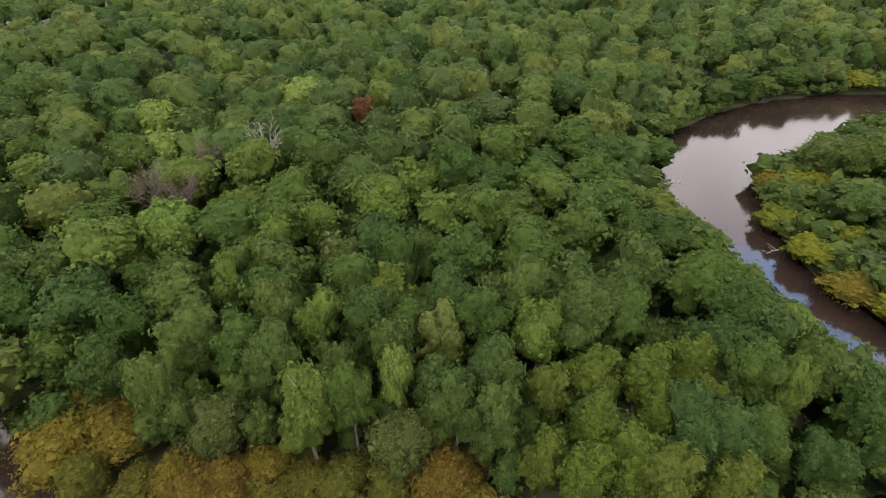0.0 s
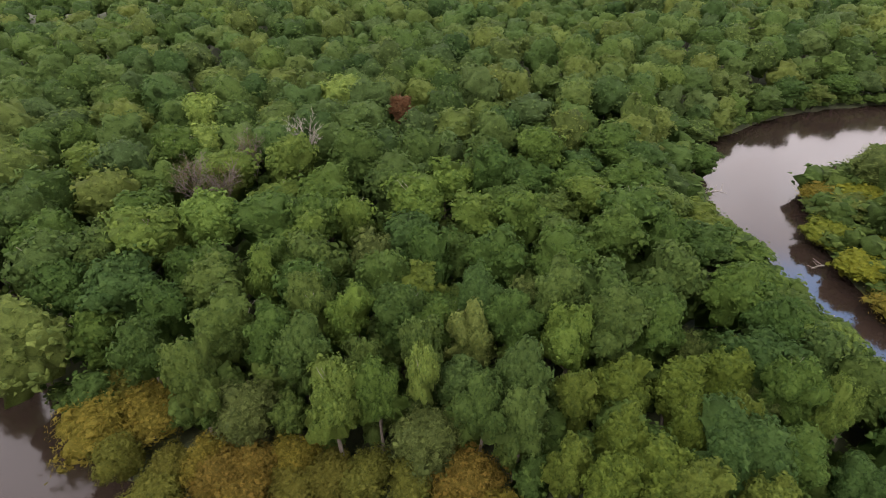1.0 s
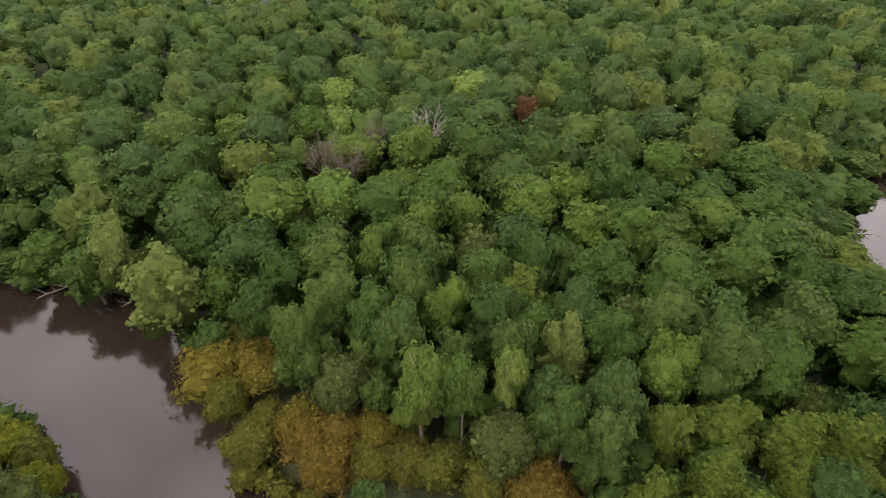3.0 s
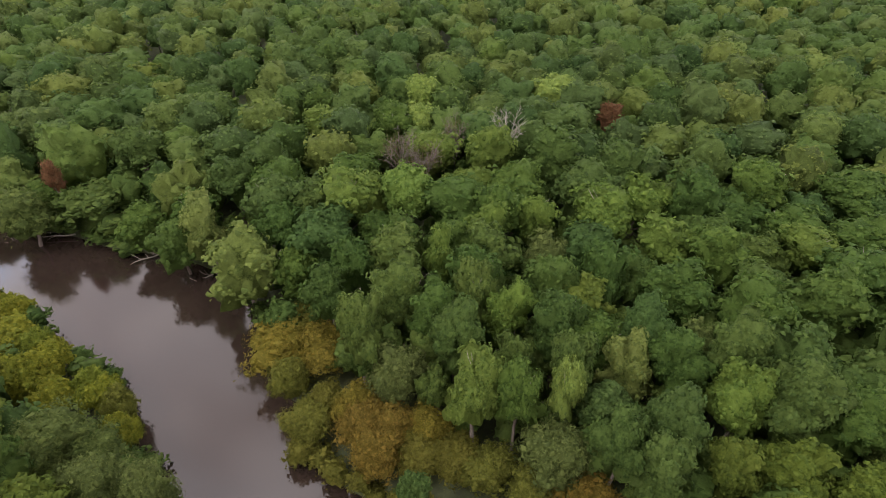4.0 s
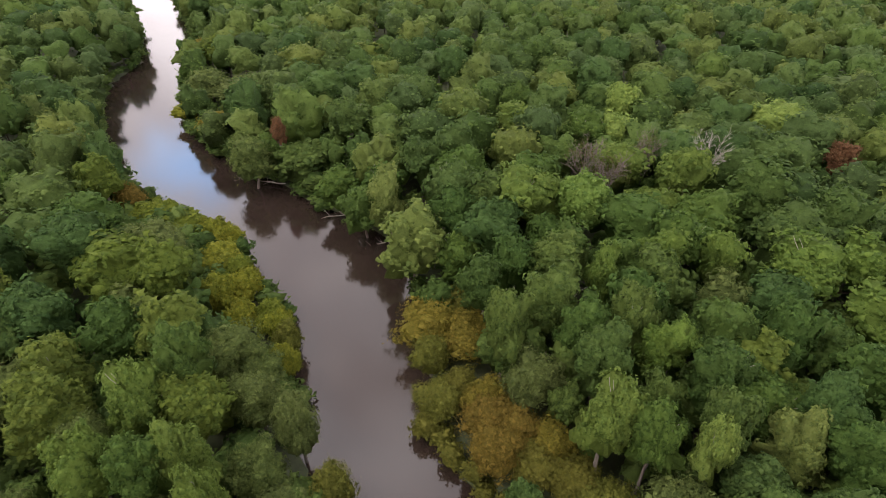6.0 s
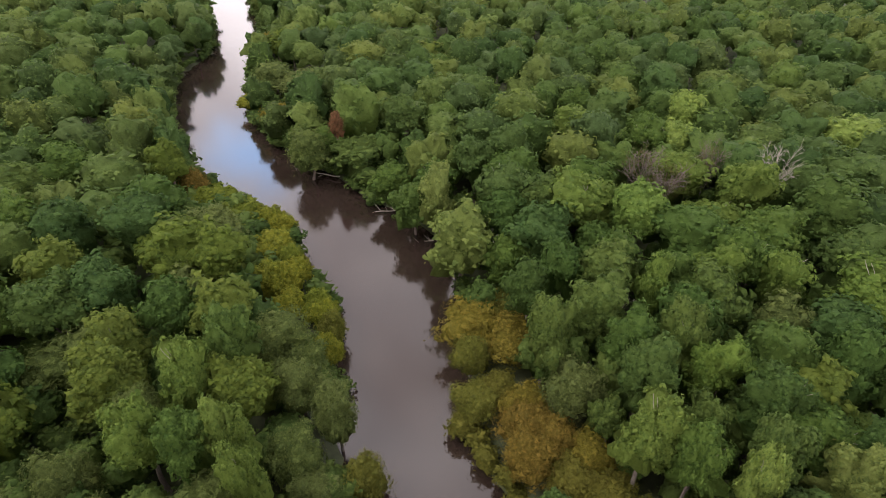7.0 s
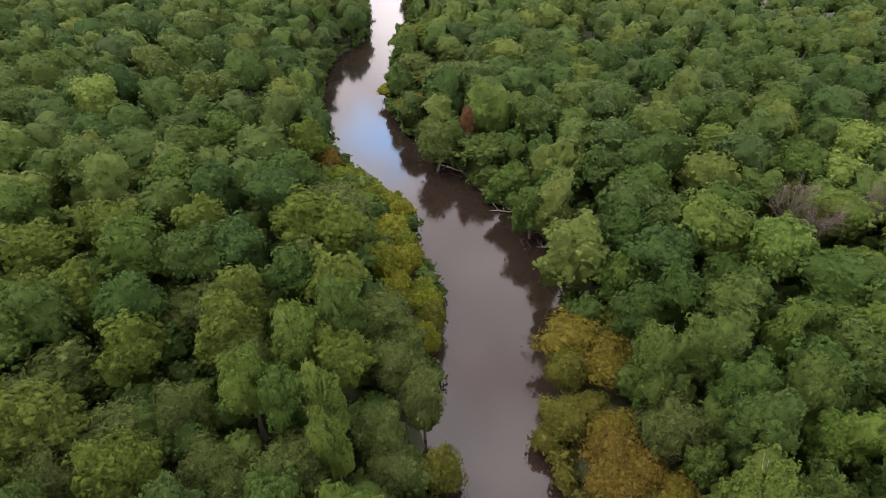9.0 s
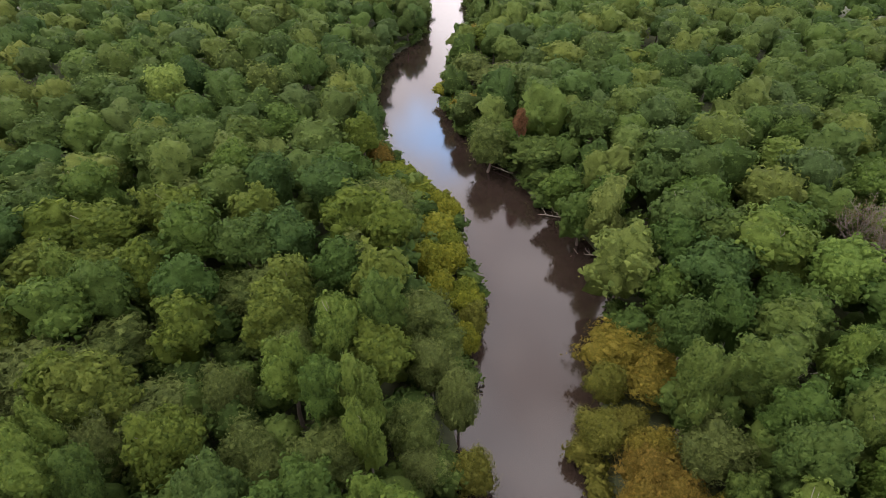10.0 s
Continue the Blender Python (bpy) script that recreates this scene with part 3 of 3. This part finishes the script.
PLANTS.append(("yshrub", [
    (79.1, 103.1, 5.5), (67.6, 90.5, 4.5), (67.8, 79.8, 4.6), (75.6, 83.5, 4.2), (133.4, 174.7, 5.5), (-96.6, 20.5, 4.7),
    (-82.1, 21.4, 4.3), (-72.5, 21.7, 3), (-60.6, 21.4, 2.5), (-105.7, 18.7, 3.8), (-87.6, 25.4, 2.8), (-74.1, 17.4, 3),
    (-91.5, 24.7, 2.8), (-88.6, 17.8, 2.7), (-77.1, 23, 2.3), (-72.2, 18.4, 2.4), (-65.6, 18.2, 2.6), (-62.6, 21.5, 2.3),
    (-154.4, 46, 4.5),
]))
PLANTS.append(("red", [
    (-18.8, 122.9, 2.3), (-105.9, 47.6, 1.3),
]))
BARE = [
    (-35.2, 98.5, 2.9, 19.4, PALE_WOOD, 0, "bleached bare dead tree among green crowns"),
    (-50.6, 82.1, 2.8, 18, BARK, 1300, "withered tree with a few brown leaves"),
    (-44.8, 81.5, 2.8, 18, BARK, 1300, "withered tree with a few brown leaves"),
    (-44.6, 94.1, 2.1, 18, BARK, 1300, "withered tree with a few brown leaves"),
    (-29.9, 50.4, 2.0, 15.6, PALE_WOOD, 0, "pale bare branches of a dying tree"),
    (-31.9, 44.2, 2.0, 14.2, PALE_WOOD, 0, "pale bare branches of a dying tree"),
    (-6.9, 52.5, 1.2, 15.3, PALE_WOOD, 0, "pale bare branches of a dying tree"),
    (8, 37.6, 1.3, 4.0, BARK, 0, "small bare dead shrub on the bank"),
]

TOPS = {"oak": 17.6, "dark": 17.4, "bright": 17.8, "ygreen": 15.0, "lime": 19.0, "dome": 18.6, "cool": 14.5, "pale": 16.0, "willow": 11.5,
        "gold": 7.6, "goldg": 6.4, "orange": 7.8, "yshrub": 6.0, "bank": 10.8, "red": 16.0}
SHRUBS = ("gold", "goldg", "orange", "yshrub")
rng = np.random.default_rng(11)
standing = []      # x, y, radius of every tree so far


def level_at(x, y):
    return "fine" if math.hypot(x, y) < 58 else "coarse"


def low_bank_top(x, y, s):
    """The banks of the upper channel are low: trees rise gently away from the water."""
    if x > 40 and y > max(112, 0.62 * x + 72):
        return 7.5 + 0.5 * s
    return 5.0 + 0.58 * s if x > 30 and y < 112 else 99.0


for kind, rows in PLANTS:
    for x, y, r in rows:
        wet = float(shore(x, y))
        sort = "bank" if kind in ("oak", "bright", "dark") and (wet < 8 or (wet < 14 and x > 90)) else kind
        top = TOPS[sort] + rng.uniform(-0.8, 0.8) * (TOPS[sort] / 17)
        top = min(top, low_bank_top(x, y, wet) + 1.5, 4.6 + 0.3 * max(wet, 0) if kind in SHRUBS and x > 60 else 99.0)
        SPECIES[sort].plant(x, y, r * 1.08, top, rng, level_at(x, y))
        standing.append((x, y, r * (0.8 if kind in SHRUBS and x > 60 else 1.3 if kind in SHRUBS else 1.0)))

for seed, (x, y, r, top, wood, leaves, label) in enumerate(BARE):
    model = bare_tree("dead_tree", label, 300 + seed, 17, 3.0, wood, leaves, 4 if top < 16 else 15)
    place_bare(model, x, y, r, top, 3.0, 17, seed * 1.7)
    if leaves or r > 2:
        standing.append((x, y, r * 0.75))

# ---- the forest between and behind them ----
def in_view(x, y, margin=0.0):
    """Within the wedge of land that lies before the river's bend and along its banks."""
    a, d = math.degrees(math.atan2(-x, y)), math.hypot(x, y)
    if d < 28:
        return True
    margin += 20 if d < 65 else 9 if d < 110 else 4
    return -42 - margin < a < 117 + margin


MIXTURE = [("oak", 0.66), ("dark", 0.11), ("bright", 0.10), ("ygreen", 0.08), ("pale", 0.02), ("willow", 0.03)]
SOUTH_MIXTURE = [("oak", 0.34), ("willow", 0.24), ("ygreen", 0.24), ("bright", 0.12), ("dark", 0.06)]
NEAR, MIDDLE, FAR = 100.0, 185.0, 322.0


def spots(count, reach, seed, tight, radius_of, keep):
    """Random places for trees that keep clear of the river and of one another."""
    rng = np.random.default_rng(seed)
    a, d = rng.uniform(0, 2 * np.pi, count), reach * np.sqrt(rng.uniform(0, 1, count))
    xs, ys = -d * np.sin(a), d * np.cos(a)
    dry = shore(xs, ys)
    have = np.zeros((len(standing) + count, 3))
    have[: len(standing)] = standing
    n, found = len(standing), []
    for x, y, s in zip(xs, ys, dry):
        if s < 0.8 or not keep(x, y):
            continue
        r = radius_of(rng, s, math.hypot(x, y))
        near = have[:n]
        if n and (np.hypot(near[:, 0] - x, near[:, 1] - y) < tight * (near[:, 2] + r)).any():
            continue
        have[n] = (x, y, r)
        n += 1
        found.append((x, y, r, s))
    return found


def crown_radius(rng, s, d):
    small = 3.1 if d < 60 else 3.9 if d < 78 else 4.7
    return rng.uniform(small - 0.7, small + 0.9) * (0.8 if s < 5 else 1.0)


def canopy_top(rng, x, y, s):
    roll = 1.4 * math.sin(x * 0.045 + 1.0) * math.sin(y * 0.05) + rng.normal(0, 1.6)
    inner = x > 62 and 60 < y < 175 and y < 0.62 * x + 92      # the low point inside the upper bend
    bank = 1.0 if inner else min(1.0, 0.66 + s * 0.05)
    return min((16.8 + roll) * bank, low_bank_top(x, y, s), 4.0 + 0.42 * s if inner else 99.0)


def bank_kind(rng, x, y, s, kind, top):
    """What grows along the water: yellow shrubs on the south bank, golden ones on the near north bank, else low trees."""
    south = x < -20 and y < np.interp(x, *RIVER_LINE)
    if south and s < 9 and -114 < x < -50:
        return "yshrub", rng.uniform(5.5, 7.5)
    if south and s < 8 and y > -5:
        return "willow", rng.uniform(7.0, 10.0)
    if not south and s < 8 and -50 < x < 14 and y < 46:
        return ("gold", "goldg", "orange", "goldg")[int(rng.integers(4))], rng.uniform(5.0, 7.5)
    if x > 62 and s < 9:
        return ("yshrub", "bank", "goldg")[int(rng.integers(3))], rng.uniform(4.2, 6.0)
    return ("bank", top) if s < (14 if x > 90 else 7) and kind not in ("willow", "pale") else (kind, top)


RIVER_LINE = (RIVER[RIVER[:, 0] < 0, 0], RIVER[RIVER[:, 0] < 0, 1])
found = spots(30000, FAR, 5, 0.76, crown_radius, lambda x, y: math.hypot(x, y) < 95 or in_view(x, y, 3))
names, shares = [k for k, _ in MIXTURE], np.cumsum([p for _, p in MIXTURE])
south_names, south_shares = [k for k, _ in SOUTH_MIXTURE], np.cumsum([p for _, p in SOUTH_MIXTURE])
far_rows = {"mid": [], "far": []}
planted = 0
for x, y, r, s in found:
    d = math.hypot(x, y)
    top = canopy_top(rng, x, y, s)
    if d < NEAR and in_view(x, y) and planted < 330:
        draw = rng.uniform()
        if x < -20 and y < np.interp(x, *RIVER_LINE):
            kind = south_names[min(int(np.searchsorted(south_shares, draw)), len(south_names) - 1)]
        else:
            kind = names[min(int(np.searchsorted(shares, draw)), len(names) - 1)]
        kind, top = bank_kind(rng, x, y, s, kind, top)
        SPECIES[kind].plant(x, y, r * (1.0 if kind in SHRUBS else 1.12), min(top, TOPS[kind] + 2), rng, level_at(x, y))
        planted += 1
    else:
        far_rows["mid" if d < (225 if x > 60 else MIDDLE) and in_view(x, y, 6 if x > 60 else 0) else "far"].append((x, y, r * 1.10, top))
for some in SPECIES.values():
    some.clear_models()


def build_woods(name, label, rows, seed, sprays, size, lobes, models=8, trunk=True, leaf="woods", low=6.0, **shape):
    """Trees too many and too far to be counted, as one body of leaves and trunks."""
    rng = np.random.default_rng(seed)
    kinds = [crown_arrays(seed + k, 4.2, low, 17, sprays, size, lobes=lobes, **shape)[:3] for k in range(models)]
    hanging = [crown_arrays(seed + 50 + k, 4.2, 0.5, 17, sprays, size, lobes=lobes + 4, **shape)[:3] for k in range(3)]
    verts, slopes, tris, tints, stems, base = [], [], [], [], [], 0
    heights, dry = ground_height(*np.array(rows)[:, :2].T), shore(*np.array(rows)[:, :2].T)
    for (x, y, r, top), g, s in zip(rows, heights, dry):
        v, t, k = kinds[rng.integers(models)] if s > 15 else hanging[rng.integers(3)]
        a, grow = rng.uniform(0, 6.28), r / 4.2
        c, n = math.cos(a), math.sin(a)
        w = np.stack([(v[:, 0] * c - v[:, 1] * n) * grow + x, (v[:, 0] * n + v[:, 1] * c) * grow + y, v[:, 2] * (top - g) / 17 + g], 1)
        verts.append(w)
        slopes.append(np.stack([k[:, 0] * c - k[:, 1] * n, k[:, 0] * n + k[:, 1] * c, k[:, 2]], 1))
        tris.append(t + base)
        tints.append(np.full(len(w), rng.uniform()))
        base += len(w)
        if trunk:
            tv, tq = tube_arrays([(x, y, g - 0.3), (x, y, g + 5), (x + 0.2, y, top * 0.7)], [0.3, 0.22, 0.1], 4)
            stems.append((tv, tq))
    faces = [np.concatenate(tris)]
    leaf_faces = len(faces[0])
    if trunk:
        sv, sq = joined(stems)
        verts.append(sv)
        slopes.append(unit(np.c_[np.tile([[1, 0, 0], [0, 1, 0], [-1, 0, 0], [0, -1, 0]], (len(sv) // 4, 1))].astype(float)))
        tints.append(np.zeros(len(sv)))
        faces.append(sq + base)
    me = mesh_of(name, np.concatenate(verts), faces, [LEAF[leaf], BARK], True, np.concatenate(slopes))
    tint = me.attributes.new("tint", "FLOAT", "POINT")
    tint.data.foreach_set("value", np.concatenate(tints))
    slots = np.zeros(len(me.polygons), int)
    slots[leaf_faces:] = 1
    me.polygons.foreach_set("material_index", slots)
    tagged(new(name, me), label, "forest", kind="stuff")


build_woods("woods", "green broadleaf forest behind the riverside trees", far_rows["mid"], 61, 420, 0.46, 24, low=5.0, shell=3, tufts=80)
build_woods("far_woods", "distant broadleaf forest canopy", far_rows["far"], 62, 130, 0.58, 20, low=6.0, knobs=6, shell=3, tufts=24)

# bushes under the trees, where gaps in the canopy let them be seen
low_rows = [(x, y, r * 0.9, (7.0 + 6.0 * rng.uniform()) if s > 9 else 4.6 + 3.4 * rng.uniform()) for x, y, r, s in
            spots(22000, 180, 9, 0.52, lambda rng, s, d: rng.uniform(2.6, 3.8), lambda x, y: in_view(x, y, 2) and math.hypot(x, y) < 150 and not (-52 < x < 4 and 22 < y < 38))]
build_woods("undergrowth", "green bushes on the forest floor", [q for q in low_rows if math.hypot(q[0], q[1]) < 66], 63, 90, 0.52, 12, trunk=False, leaf="undergrowth", low=1.0, shell=3, tufts=150)
build_woods("far_undergrowth", "green bushes under the forest trees", [q for q in low_rows if math.hypot(q[0], q[1]) >= 66], 65, 16, 1.1, 8, trunk=False, leaf="undergrowth", low=1.0, shell=2, tufts=14)


def bank_bushes():
    """Low bushes that hang over both edges of the water."""
    rows, golden_rows = [], []
    d = np.gradient(RIVER[:, :2], axis=0)
    d /= np.linalg.norm(d, axis=1, keepdims=True)
    for (cx, cy, w), (dx, dy) in zip(RIVER, d):
        if math.hypot(cx, cy) > 330:
            continue
        for side in (-1, 1):
            if rng.uniform() < (0.0 if cx > 90 else 0.2):
                continue
            off = side * (w / 2 + rng.uniform(-0.4, 1.8))
            x, y = cx - dy * off + rng.normal(0, 0.5), cy + dx * off + rng.normal(0, 0.5)
            golden = -52 < x < 14 and y > np.interp(x, *RIVER_LINE)
            if in_view(x, y, 5) and float(shore(x, y)) > -0.6:
                (golden_rows if golden else rows).append((x, y, rng.uniform(1.1, 2.1) * (1.4 if math.hypot(cx, cy) > 85 else 1.0), rng.uniform(1.6, 4.2) * (1.3 if math.hypot(cx, cy) > 85 else 1.0)))
            if math.hypot(cx, cy) > 85:
                off = side * (w / 2 + rng.uniform(2.0, 13.0))
                x, y = cx - dy * off, cy + dx * off
                if in_view(x, y, 5) and float(shore(x, y)) > 1:
                    rows.append((x, y, rng.uniform(2.2, 3.2), rng.uniform(4.5, 8.0)))
    return rows, golden_rows


edge, golden_edge = bank_bushes()
build_woods("golden_bank_bushes", "low olive and gold bushes along the water's edge", golden_edge, 67, 420, 0.75, 9, trunk=False, leaf="goldg", low=0.2, shell=2, tufts=60, spread=1.5)
build_woods("bank_bushes", "low green bushes along the water's edge", [q for q in edge if math.hypot(q[0], q[1]) < 90], 64, 120, 0.9, 9, trunk=False, leaf="undergrowth", low=0.2, shell=2, tufts=85)
build_woods("far_bank_bushes", "low green bushes along the far water's edge", [q for q in edge if math.hypot(q[0], q[1]) >= 90], 66, 30, 1.3, 7, trunk=False, leaf="undergrowth", low=0.2, shell=2, tufts=22)


def fallen_tree(x, y, heading, length, seed):
    """A bare drowned tree lying from the bank into the water."""
    rng = np.random.default_rng(seed)
    root = new("fallen_tree")
    tagged(root, "grey fallen dead tree lying in shallow water", "fallen tree", "fallen trees at the bank")
    stem = bent(rng, (0, 0, 0.5), (length, 0, 0.25), 8, 0.12)
    trunk = part("trunk", mesh_of("trunk", *Species.sleeve(stem, np.linspace(0.16, 0.05, 8)), PALE_WOOD, True), root)
    for n in range(7):
        start = stem[1 + n % 6]
        side = 1 if n % 2 else -1
        tip = start + [rng.uniform(0.4, 1.4), side * rng.uniform(0.5, 1.6), rng.uniform(-0.2, 1.3)]
        part("limb", mesh_of("limb", *Species.sleeve(bent(rng, start, tip, 5, 0.1), np.linspace(0.06, 0.02, 5), 5), PALE_WOOD, True), trunk)
    root.matrix_basis = Matrix.Translation((x, y, max(-0.35, float(ground_height(x, y)) - 0.3))) @ Matrix.Rotation(radians(heading), 4, "Z")


for n, (x, y, heading, length) in enumerate([(-104, 46, 215, 6), (-113, 43, 250, 5), (-84, 49.5, 240, 5), (-71, 49.5, 250, 4), (64, 84, 200, 3), (50, 110, 20, 6)]):
    fallen_tree(x, y, heading, length, 500 + n)
